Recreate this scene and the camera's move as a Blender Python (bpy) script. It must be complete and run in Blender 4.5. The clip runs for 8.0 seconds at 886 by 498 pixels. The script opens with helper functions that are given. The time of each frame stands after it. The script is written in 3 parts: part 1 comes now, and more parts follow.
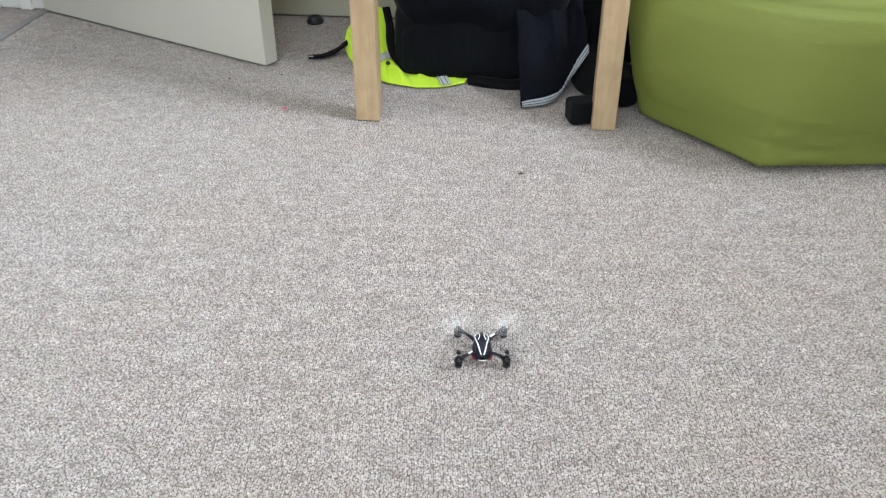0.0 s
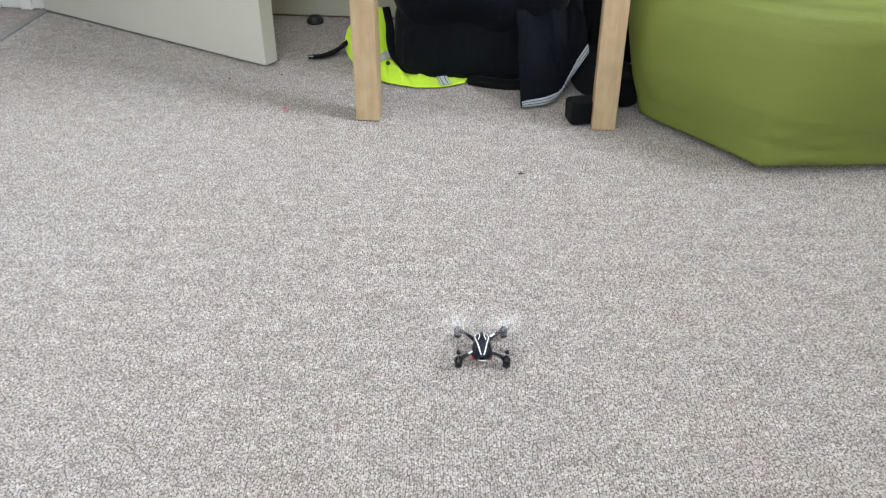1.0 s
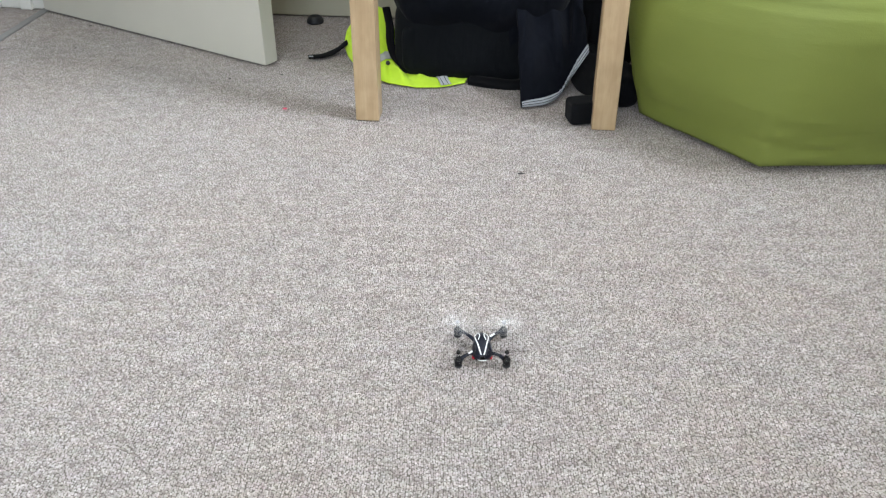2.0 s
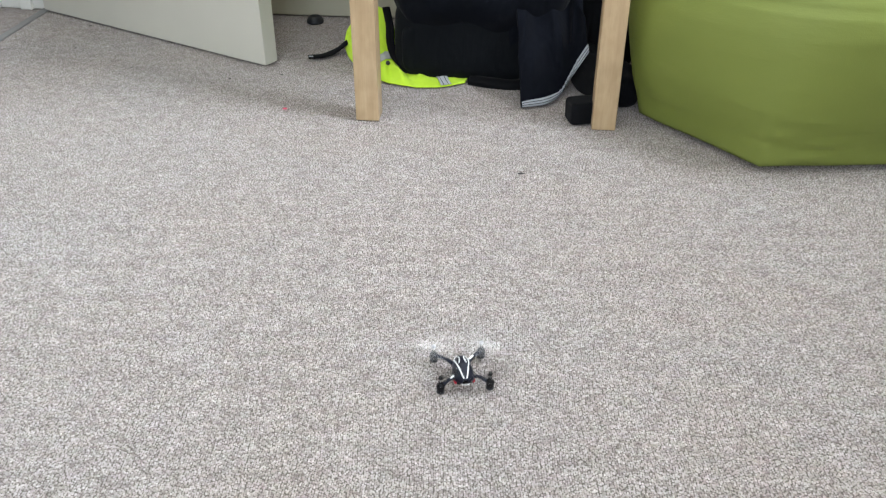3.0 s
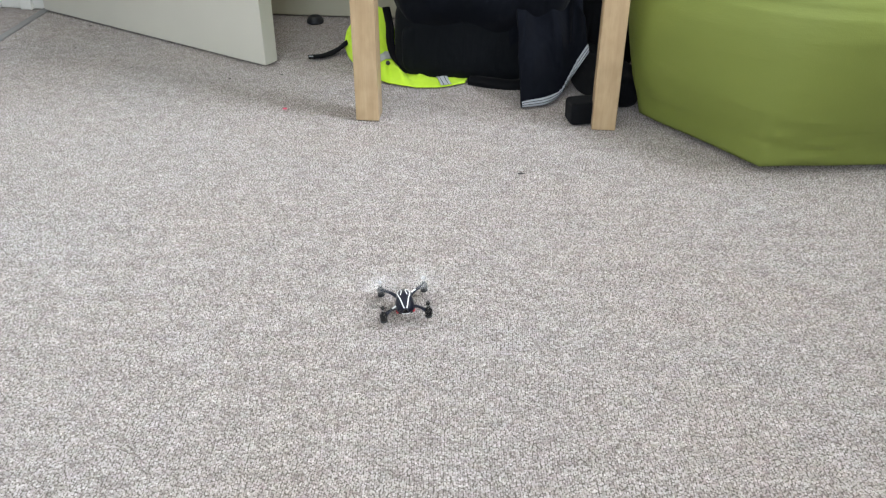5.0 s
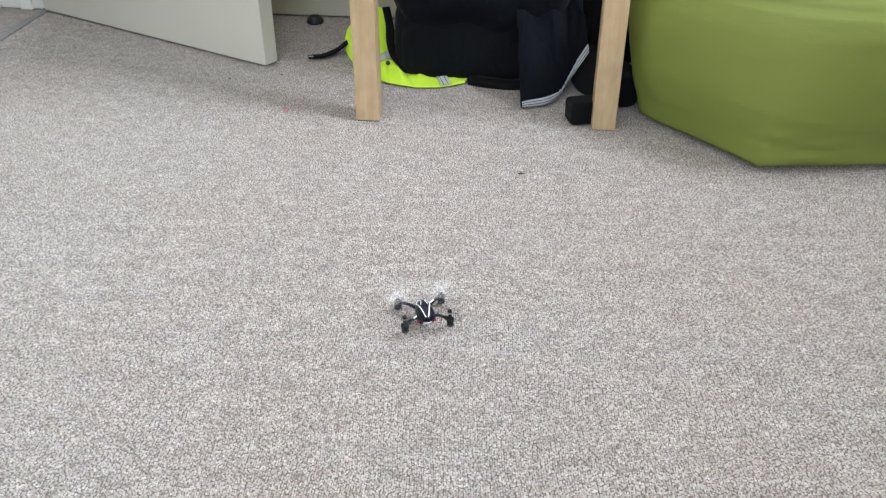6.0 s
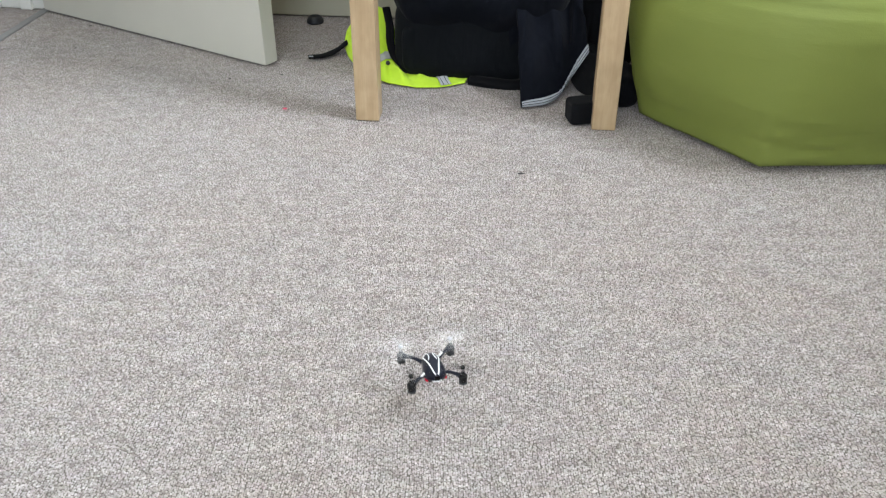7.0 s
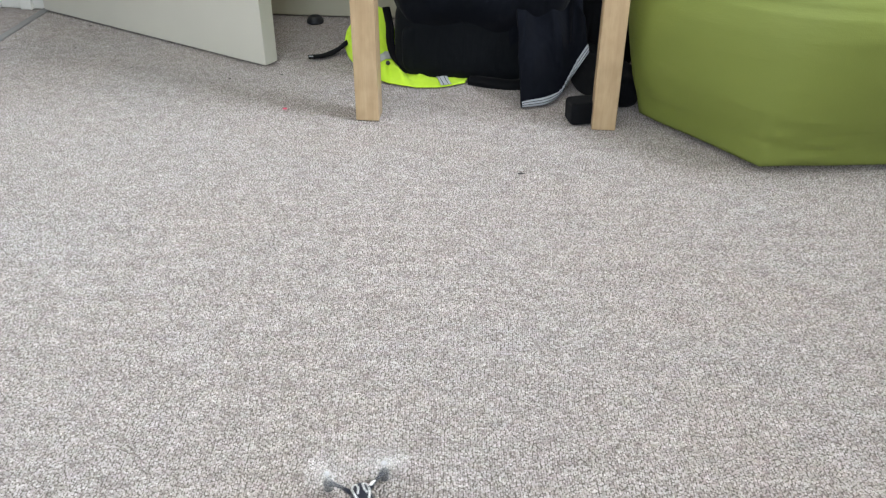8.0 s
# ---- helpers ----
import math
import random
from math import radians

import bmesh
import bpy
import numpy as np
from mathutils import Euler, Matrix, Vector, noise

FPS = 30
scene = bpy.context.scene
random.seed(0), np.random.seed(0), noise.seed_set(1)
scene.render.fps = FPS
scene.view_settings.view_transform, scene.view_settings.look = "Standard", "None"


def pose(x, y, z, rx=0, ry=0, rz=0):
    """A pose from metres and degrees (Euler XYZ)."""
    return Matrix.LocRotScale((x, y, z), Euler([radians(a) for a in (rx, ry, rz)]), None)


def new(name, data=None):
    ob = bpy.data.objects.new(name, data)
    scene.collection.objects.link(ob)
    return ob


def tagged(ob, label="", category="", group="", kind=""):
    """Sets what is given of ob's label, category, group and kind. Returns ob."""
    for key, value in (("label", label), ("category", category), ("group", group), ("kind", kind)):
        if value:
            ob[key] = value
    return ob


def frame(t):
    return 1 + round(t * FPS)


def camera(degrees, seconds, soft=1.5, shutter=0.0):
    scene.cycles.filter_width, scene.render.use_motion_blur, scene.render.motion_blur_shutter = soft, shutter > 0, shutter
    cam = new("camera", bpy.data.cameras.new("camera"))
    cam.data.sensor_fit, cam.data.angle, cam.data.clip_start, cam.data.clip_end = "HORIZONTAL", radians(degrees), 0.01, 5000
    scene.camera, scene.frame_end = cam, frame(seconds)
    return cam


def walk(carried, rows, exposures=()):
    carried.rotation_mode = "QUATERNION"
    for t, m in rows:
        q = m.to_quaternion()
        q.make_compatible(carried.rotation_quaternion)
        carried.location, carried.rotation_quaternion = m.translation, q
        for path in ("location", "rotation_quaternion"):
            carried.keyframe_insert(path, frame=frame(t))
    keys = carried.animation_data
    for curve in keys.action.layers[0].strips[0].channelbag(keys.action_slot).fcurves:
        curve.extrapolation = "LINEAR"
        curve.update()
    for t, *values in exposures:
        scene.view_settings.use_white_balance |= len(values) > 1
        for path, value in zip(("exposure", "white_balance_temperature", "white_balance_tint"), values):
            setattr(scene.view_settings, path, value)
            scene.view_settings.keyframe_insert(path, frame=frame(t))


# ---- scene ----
# ---------- camera: stands still ----------
cam = camera(55.0, 8.0, soft=1.25, shutter=0.5)
EYE = pose(0, 0, 0.69, 90 - 32.6, 0, 0)
walk(cam, [(0.0, EYE), (8.0, EYE)])

# ---------- light ----------
world = bpy.data.worlds.new("daylight")
scene.world = world
world.use_nodes = True
wn = world.node_tree
sky = wn.nodes.new("ShaderNodeTexSky")
sky.sky_type, sky.sun_disc = "NISHITA", False
sky.sun_elevation, sky.sun_rotation = radians(48), radians(90)
wn.links.new(sky.outputs["Color"], wn.nodes["Background"].inputs["Color"])
wn.nodes["Background"].inputs["Strength"].default_value = 0.1

scene.view_settings.exposure = 0.0


def window_light(name, m, w, h, watts, colour, spread=180):
    data = bpy.data.lights.new(name, "AREA")
    data.shape, data.size, data.size_y, data.energy, data.color = "RECTANGLE", w, h, watts, colour
    data.spread = radians(spread)        # a deep reveal narrows the fan of light
    ob = new(name, data)
    ob.matrix_world = m
    return ob


# ---------- room frame: the room is turned a little against the view ----------
TURN = radians(-6.0)


def room(u, v, z=0.0):
    return Vector((u * math.cos(TURN) - v * math.sin(TURN), u * math.sin(TURN) + v * math.cos(TURN), z))


LEFT, RIGHT, FAR, BACK, TOP = -1.29, 1.35, 2.184, -1.9, 2.7
BWIN_U, BWIN_W, BWIN_LO, BWIN_HI = -0.30, 1.3, 0.9, 2.35    # window behind
ROOM = Matrix.Rotation(TURN, 4, "Z")
WIN_V, WIN_W, WIN_LO, WIN_HI = 1.12, 0.80, 1.60, 2.45      # window in the right-hand wall

window_light("window_daylight", Matrix.LocRotScale(room(RIGHT + 0.10, WIN_V, (WIN_LO + WIN_HI) / 2), (ROOM.to_3x3() @ Matrix.Rotation(radians(90), 3, "Y")).to_quaternion(), None),
             WIN_HI - WIN_LO, WIN_W, 136, (0.825, 0.90, 1.0), 150)
window_light("back_window_daylight", Matrix.LocRotScale(room(BWIN_U, BACK - 0.10, (BWIN_LO + BWIN_HI) / 2), (ROOM.to_3x3() @ Matrix.Rotation(radians(90), 3, "X")).to_quaternion(), None),
             BWIN_W, BWIN_HI - BWIN_LO, 68, (0.81, 0.90, 1.0))

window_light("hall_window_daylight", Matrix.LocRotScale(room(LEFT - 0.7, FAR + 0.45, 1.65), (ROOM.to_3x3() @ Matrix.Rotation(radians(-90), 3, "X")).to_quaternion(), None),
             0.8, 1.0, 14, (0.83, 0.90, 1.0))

# ---------- materials ----------


class Mat:
    """A node material on a principled shader, with short ways to add texture."""

    def __init__(self, name, colour=(0.5, 0.5, 0.5), rough=0.6, metal=0.0, **more):
        self.m = bpy.data.materials.new(name)
        self.m.use_nodes = True
        self.t = self.m.node_tree
        self.p = self.t.nodes["Principled BSDF"]
        self.set(**{"Base Color": (*colour, 1), "Roughness": rough, "Metallic": metal, **more})

    def set(self, **values):
        for k, v in values.items():
            self.p.inputs[k.replace("_", " ")].default_value = v

    def n(self, kind, **props):
        node = self.t.nodes.new("ShaderNode" + kind)
        for k, v in props.items():
            node.inputs[k.replace("_", " ")].default_value = v
        return node

    def l(self, a, b):
        self.t.links.new(a, b)

    def coords(self, scale=(1, 1, 1), turn=0.0):
        c = self.n("TexCoord")
        mp = self.n("Mapping", Scale=scale, Rotation=(0, 0, turn))
        self.l(c.outputs["Object"], mp.inputs["Vector"])
        return mp.outputs["Vector"]

    def noise(self, scale, vec, detail=3.0, rough=0.55):
        x = self.n("TexNoise", Scale=scale, Detail=detail, Roughness=rough)
        self.l(vec, x.inputs["Vector"])
        return x.outputs["Fac"]

    def ramp(self, fac, stops):
        r = self.n("ValToRGB")
        e = r.color_ramp.elements
        e[0].position, e[1].position = stops[0][0], stops[-1][0]
        e[0].color, e[1].color = (*stops[0][1], 1), (*stops[-1][1], 1)
        for pos, col in stops[1:-1]:
            x = e.new(pos)
            x.color = (*col, 1)
        self.l(fac, r.inputs["Fac"])
        return r.outputs["Color"]

    def mix(self, a, b, fac, blend="MIX"):
        x = self.t.nodes.new("ShaderNodeMix")
        x.data_type, x.blend_type = "RGBA", blend
        for val, sock in ((fac, x.inputs[0]), (a, x.inputs[6]), (b, x.inputs[7])):
            if hasattr(val, "links"):
                self.l(val, sock)
            else:
                sock.default_value = val if isinstance(val, float) else (*val, 1)
        return x.outputs[2]

    def math(self, op, a, b=0.0):
        x = self.n("Math")
        x.operation = op
        for val, sock in ((a, x.inputs[0]), (b, x.inputs[1])):
            if hasattr(val, "links"):
                self.l(val, sock)
            else:
                sock.default_value = val
        return x.outputs[0]

    def colour(self, sock):
        self.l(sock, self.p.inputs["Base Color"])
        return self

    def bump(self, height, strength=0.3, distance=0.001):
        b = self.n("Bump", Strength=strength, Distance=distance)
        self.l(height, b.inputs["Height"])
        self.l(b.outputs["Normal"], self.p.inputs["Normal"])
        return self

    def vary_rough(self, fac, lo, hi):
        r = self.n("MapRange", To_Min=lo, To_Max=hi)
        self.l(fac, r.inputs["Value"])
        self.l(r.outputs["Result"], self.p.inputs["Roughness"])
        return self


def carpet_material(name, depth):
    """Woven loop-pile carpet: ribs of small loops, heathered beige and grey."""
    k = Mat(name, rough=0.95)
    k.set(**{"Specular IOR Level": 0.1})
    base = k.coords((1, 1, 1), 0.02)
    # a slow wobble keeps the ribs from running dead straight
    wob = k.n("TexNoise", Scale=7.0, Detail=3.0)
    k.l(base, wob.inputs["Vector"])
    off = k.n("VectorMath")
    off.operation = "MULTIPLY_ADD"
    k.l(wob.outputs["Color"], off.inputs[0])
    off.inputs[1].default_value = (0.006, 0.006, 0)
    k.l(base, off.inputs[2])
    # and the single loops lean and crowd unevenly
    crowd = k.n("TexNoise", Scale=130.0, Detail=2.0)
    k.l(base, crowd.inputs["Vector"])
    lean = k.n("VectorMath")
    lean.operation = "MULTIPLY_ADD"
    k.l(crowd.outputs["Color"], lean.inputs[0])
    lean.inputs[1].default_value = (0.0030, 0.0030, 0)
    k.l(off.outputs[0], lean.inputs[2])
    xyz = k.n("SeparateXYZ")
    k.l(lean.outputs[0], xyz.inputs[0])
    across = k.math("DIVIDE", xyz.outputs["X"], 0.0021)
    rib = k.math("FLOOR", across)
    shift = k.n("TexWhiteNoise")
    shift.noise_dimensions = "1D"
    k.l(rib, shift.inputs["W"])
    along = k.math("ADD", k.math("DIVIDE", xyz.outputs["Y"], 0.0027), k.math("MULTIPLY", shift.outputs["Value"], 0.9))
    grid = k.n("CombineXYZ")
    k.l(across, grid.inputs["X"])
    k.l(along, grid.inputs["Y"])
    vor = k.n("TexVoronoi", Scale=1.0, Randomness=0.52)
    vor.voronoi_dimensions = "2D"
    k.l(grid.outputs[0], vor.inputs["Vector"])
    tone = k.n("SeparateColor")
    k.l(vor.outputs["Color"], tone.inputs[0])
    # heather: each loop takes its own yarn
    yarn = k.ramp(tone.outputs[0], [(0.0, (0.46, 0.423, 0.407)), (0.3, (0.55, 0.51, 0.495)), (0.7, (0.615, 0.578, 0.567)), (1.0, (0.76, 0.73, 0.725))])
    # drifts of lighter and darker yarn, longer across the ribs than along
    big = k.noise(1.0, k.coords((34, 52, 1), 0.02), 6.0, 0.80)
    drift = k.ramp(big, [(0.35, (0.78, 0.766, 0.76)), (0.65, (1.13, 1.125, 1.12))])
    c = k.mix(yarn, drift, 1.0, "MULTIPLY")
    warm = k.noise(1.0, k.coords((3.2, 4.6, 1), 0.5), 3.0)
    c = k.mix(c, k.ramp(warm, [(0.3, (1.0, 0.972, 0.955)), (0.7, (0.985, 0.985, 0.995))]), 1.0, "MULTIPLY")
    dye = k.n("TexNoise", Scale=1.0, Detail=3.0)
    k.l(k.coords((60, 95, 1), 0.3), dye.inputs["Vector"])
    c = k.mix(c, dye.outputs["Color"], 0.11, "SOFT_LIGHT")
    fuzz = k.noise(1.0, k.coords((1000, 640, 1), 0.35), 3.0)
    c = k.mix(c, k.ramp(fuzz, [(0.3, (0.68, 0.67, 0.665)), (0.7, (1.33, 1.33, 1.33))]), 1.0, "MULTIPLY")
    # shade between the loops and their lighter tips, put into the colour
    loop_shade = k.ramp(vor.outputs["Distance"], [(0.18, (1.16, 1.16, 1.16)), (0.62, (0.31, 0.288, 0.28))])
    k.colour(k.mix(k.mix(c, loop_shade, 1.0, "MULTIPLY"), (depth, depth, depth), 1.0, "MULTIPLY"))
    hgt = k.math("SUBTRACT", k.math("MULTIPLY", fuzz, 0.25), vor.outputs["Distance"])
    k.bump(hgt, 0.9, 0.0023)
    return k.m


def pile_material(name):
    """Heathered yarn for loops that are real geometry: each loop takes its own tone."""
    k = Mat(name, rough=0.95)
    k.set(**{"Specular IOR Level": 0.1})
    one = k.n("NewGeometry").outputs["Random Per Island"]
    yarn = k.ramp(one, [(0.0, (0.272, 0.246, 0.236)), (0.15, (0.358, 0.327, 0.316)), (0.5, (0.446, 0.412, 0.402)), (0.85, (0.524, 0.492, 0.485)), (1.0, (0.605, 0.577, 0.573))])
    # drifts of lighter and darker yarn, longer across the ribs than along
    for scale, detail, lo, hi in (((22, 50, 1), 4.0, 0.84, 1.13), ((64, 240, 1), 3.0, 0.85, 1.13)):
        big = k.noise(1.0, k.coords(scale, 0.03), detail, 0.7)
        yarn = k.mix(yarn, k.ramp(big, [(0.33, (lo, lo * 0.985, lo * 0.975)), (0.67, (hi, hi, hi))]), 1.0, "MULTIPLY")
    warm = k.noise(1.0, k.coords((3.2, 4.6, 1), 0.5), 3.0)
    c = k.mix(yarn, k.ramp(warm, [(0.3, (1.0, 0.965, 0.945)), (0.7, (0.98, 0.985, 1.0))]), 1.0, "MULTIPLY")
    dye = k.n("TexNoise", Scale=1.0, Detail=3.0)
    k.l(k.coords((60, 95, 1), 0.3), dye.inputs["Vector"])
    c = k.mix(c, dye.outputs["Color"], 0.12, "SOFT_LIGHT")
    # cooler cast of the light towards the doorway, put into the yarn's colour
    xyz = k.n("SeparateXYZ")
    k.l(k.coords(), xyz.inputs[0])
    cool = k.math("ADD", k.math("MULTIPLY", xyz.outputs["X"], 0.9), k.math("MULTIPLY", warm, 0.5))
    c = k.mix(c, k.ramp(k.math("ADD", cool, 0.5), [(0.15, (0.955, 0.975, 0.975)), (0.75, (1.0, 1.0, 1.0))]), 1.0, "MULTIPLY")
    fuzz = k.noise(1.0, k.coords((1400, 900, 900), 0.35), 2.0)
    k.colour(k.mix(c, k.ramp(fuzz, [(0.3, (0.86, 0.85, 0.845)), (0.7, (1.12, 1.12, 1.12))]), 1.0, "MULTIPLY"))
    return k.m


def paint_material(name, colour, rough=0.45):
    k = Mat(name, colour, rough)
    g = k.noise(6, k.coords(), 4)
    k.colour(k.mix(colour, tuple(c * 0.93 for c in colour), g))
    k.bump(k.noise(260, k.coords((1, 1, 0.35)), 2), 0.06, 0.0006)
    k.vary_rough(g, rough - 0.08, rough + 0.12)
    return k.m


def birch_material():
    k = Mat("birch", rough=0.42)
    v = k.coords((26, 26, 2.2))
    grain = k.noise(3.0, v, 5, 0.6)
    fine = k.noise(1.0, k.coords((600, 600, 14)), 2)
    c = k.ramp(grain, [(0.3, (0.40, 0.285, 0.168)), (0.5, (0.45, 0.33, 0.202)), (0.72, (0.50, 0.378, 0.242))])
    c = k.mix(c, k.ramp(fine, [(0.35, (0.92, 0.905, 0.89)), (0.6, (1.03, 1.03, 1.03))]), 0.35, "MULTIPLY")
    blot = k.noise(1.0, k.coords((38, 38, 22)), 3)
    c = k.mix(c, k.ramp(blot, [(0.35, (0.90, 0.87, 0.83)), (0.62, (1.05, 1.05, 1.05))]), 0.8, "MULTIPLY")
    knot = k.n("TexVoronoi", Scale=1.0)
    k.l(k.coords((9, 9, 5.0)), knot.inputs["Vector"])
    c = k.mix(c, (0.33, 0.19, 0.09), k.math("MULTIPLY", k.math("LESS_THAN", knot.outputs["Distance"], 0.085), 0.5))
    k.colour(c)
    k.bump(fine, 0.1, 0.0004)
    return k.m


def cloth_material(name, colour, light, weave=900, rough=0.85, sheen=0.2, bumps=0.25, folds=0.0):
    k = Mat(name, colour, rough)
    k.set(**{"Sheen Weight": sheen, "Sheen Roughness": 0.5, "Specular IOR Level": 0.06})
    a = k.noise(14, k.coords(), 5)
    k.colour(k.mix(colour, light, a))
    w = k.n("TexWave", Scale=weave / 6.0, Distortion=0.4)
    k.l(k.coords((1, 0.6, 1)), w.inputs["Vector"])
    h = k.math("ADD", k.math("MULTIPLY", w.outputs["Fac"], 0.25), k.noise(90, k.coords(), 4))
    if folds:
        h = k.math("ADD", h, k.math("MULTIPLY", k.noise(13, k.coords((1, 1, 0.5)), 3), folds))
    k.bump(h, bumps, 0.0012)
    return k.m


def pouf_material():
    k = Mat("green_leatherette", rough=0.42)
    k.set(**{"Specular IOR Level": 0.3})
    a = k.noise(4, k.coords(), 4)
    k.colour(k.mix((0.168, 0.203, 0.043), (0.190, 0.226, 0.052), a))
    pore = k.n("TexVoronoi", Scale=420.0)
    k.l(k.coords(), pore.inputs["Vector"])
    h = k.math("ADD", k.math("MULTIPLY", pore.outputs["Distance"], 0.15), k.noise(22, k.coords((1, 1, 2.5)), 4))
    # fine slack creases that run round the cover
    crease = k.noise(1.0, k.coords((7, 7, 46)), 4, 0.6)
    slack = k.ramp(k.noise(5, k.coords(), 2), [(0.42, (0, 0, 0)), (0.62, (1, 1, 1))])
    h = k.math("ADD", h, k.math("MULTIPLY", k.math("MULTIPLY", crease, slack), 2.2))
    k.bump(h, 0.24, 0.003)
    k.vary_rough(a, 0.5, 0.62)
    return k.m


def plastic(name, colour, rough=0.35, **more):
    k = Mat(name, colour, rough, **more)
    a = k.noise(120, k.coords(), 3)
    k.colour(k.mix(colour, tuple(min(1, c * 1.25 + 0.004) for c in colour), a))
    k.vary_rough(a, rough - 0.08, rough + 0.1)
    return k.m


def haze_material(name, colour, alpha):
    """The see-through disc that a spinning propeller sweeps: denser near its hub."""
    k = Mat(name, colour, 0.6, Specular_IOR_Level=0.0)
    d = k.n("VectorMath")
    d.operation = "LENGTH"
    k.l(k.coords(), d.inputs[0])
    v = lambda x: (alpha * x,) * 3
    r = k.ramp(k.math("DIVIDE", d.outputs["Value"], 0.0275), [(0.0, v(1.0)), (0.16, v(0.6)), (0.4, v(0.2)), (1.0, v(0.10))])
    k.l(r, k.p.inputs["Alpha"])
    return k.m


def glow(name, colour, strength):
    k = Mat(name, colour, 0.25)
    k.set(**{"Emission Color": (*colour, 1), "Emission Strength": strength})
    return k.m


CARPET = carpet_material("loop_carpet", 0.70)
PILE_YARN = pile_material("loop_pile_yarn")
PITCH = (0.0026, 0.0028)        # of the loops, across and along the ribs
PILE = 0.0022       # height of the carpet's loops
# backing coloured dark to deepen the shade between the loops
BACKING = cloth_material("carpet_backing", (0.12, 0.106, 0.094), (0.165, 0.147, 0.132), 1500, 0.95, 0.0)
HALL_CARPET = carpet_material("hall_loop_carpet", 0.95)
WALL = paint_material("cream_wall_paint", (0.72, 0.69, 0.60), 0.7)
CEIL = paint_material("white_ceiling_paint", (0.82, 0.81, 0.78), 0.8)
TRIM = paint_material("cream_trim_gloss", (0.47, 0.45, 0.35), 0.4)
JAMB = paint_material("white_frame_gloss", (0.80, 0.80, 0.78), 0.35)
DOOR = paint_material("off_white_door_paint", (0.60, 0.588, 0.535), 0.45)
STRIP = plastic("grey_metal_strip", (0.23, 0.23, 0.23), 0.7, metal=0.2)
BIRCH = birch_material()
POUF = pouf_material()
NAVY = cloth_material("navy_jacket_cloth", (0.0032, 0.0039, 0.0066), (0.0054, 0.0065, 0.0104), 700, 0.9, 0.03, 0.4, 14.0)
CHAR = cloth_material("charcoal_bag_nylon", (0.0040, 0.0049, 0.0066), (0.0066, 0.0080, 0.0102), 1200, 0.75, 0.03, 0.35, 10.0)
BLACK = cloth_material("black_webbing", (0.0050, 0.0052, 0.0066), (0.0085, 0.0088, 0.0105), 1500, 0.8, 0.03)
HIVIS = cloth_material("fluorescent_yellow_cloth", (0.46, 0.71, 0.035), (0.56, 0.82, 0.06), 1200, 0.7, 0.1, 0.7)
REFLECT = cloth_material("grey_reflective_tape", (0.36, 0.38, 0.40), (0.45, 0.47, 0.49), 1500, 0.4, 0.0, 0.2)
PIPING = cloth_material("silver_piping", (0.33, 0.35, 0.39), (0.42, 0.44, 0.48), 1500, 0.4, 0.0, 0.2)
RUBBER = plastic("black_rubber", (0.010, 0.011, 0.014), 0.5)

BLACKP = plastic("gloss_black_plastic", (0.006, 0.0075, 0.017), 0.3, Specular_IOR_Level=0.25)
DARKP = plastic("dark_motor_plastic", (0.005, 0.005, 0.006), 0.22, Specular_IOR_Level=0.3)
# black housing, greyed in its colour for the white propeller blur over it
HAZEDP = plastic("hazed_motor_housing", (0.026, 0.026, 0.029), 0.4)
WHITEP = plastic("white_decal", (0.78, 0.80, 0.82), 0.3)
STEEL = plastic("steel_shaft", (0.5, 0.5, 0.5), 0.3, metal=0.9)
RED_LIGHT = glow("red_tail_light", (0.50, 0.012, 0.035), 0.10)
PROP_W = plastic("milky_white_propeller", (0.80, 0.80, 0.82), 0.35, Alpha=0.11)
PROP_B = plastic("smoky_black_propeller", (0.02, 0.02, 0.022), 0.35, Alpha=0.16)
HUB_W = plastic("milky_hub", (0.55, 0.55, 0.57), 0.4, Alpha=0.6)
HAZE_W = haze_material("white_propeller_sweep", (0.85, 0.85, 0.87), 0.23)
HAZE_B = haze_material("black_propeller_sweep", (0.03, 0.028, 0.03), 0.22)

# ---------- mesh helpers ----------


def mesh_of(name, bm, material, smooth=True):
    me = bpy.data.meshes.new(name)
    bm.normal_update()
    bm.to_mesh(me)
    bm.free()
    me.materials.append(material)
    if smooth:
        me.polygons.foreach_set("use_smooth", [True] * len(me.polygons))
    return me


def part(name, bm, material, parent=None, label="", smooth=True, at=None):
    ob = new(name, mesh_of(name, bm, material, smooth))
    if parent:
        ob.parent = parent
    if at is not None:
        ob.matrix_basis = at
    return tagged(ob, label=label) if label else ob


def thing(name, m, label, category, group="", kind=""):
    ob = new(name)
    ob.matrix_basis = m
    ob.empty_display_size = 0.05
    return tagged(ob, label, category, group, kind)


def box(bm, lo, hi, bevel=0.0, m=None, segs=2):
    """A box from corner to corner, bevelled."""
    size = [b - a for a, b in zip(lo, hi)]
    mid = [(a + b) / 2 for a, b in zip(lo, hi)]
    mat = Matrix.LocRotScale(mid, None, size)
    got = bmesh.ops.create_cube(bm, size=1.0, matrix=(m @ mat) if m else mat)
    if bevel:
        edges = list({e for v in got["verts"] for e in v.link_edges})
        bmesh.ops.bevel(bm, geom=edges, offset=bevel, segments=segs, affect="EDGES", profile=0.5)
    return bm


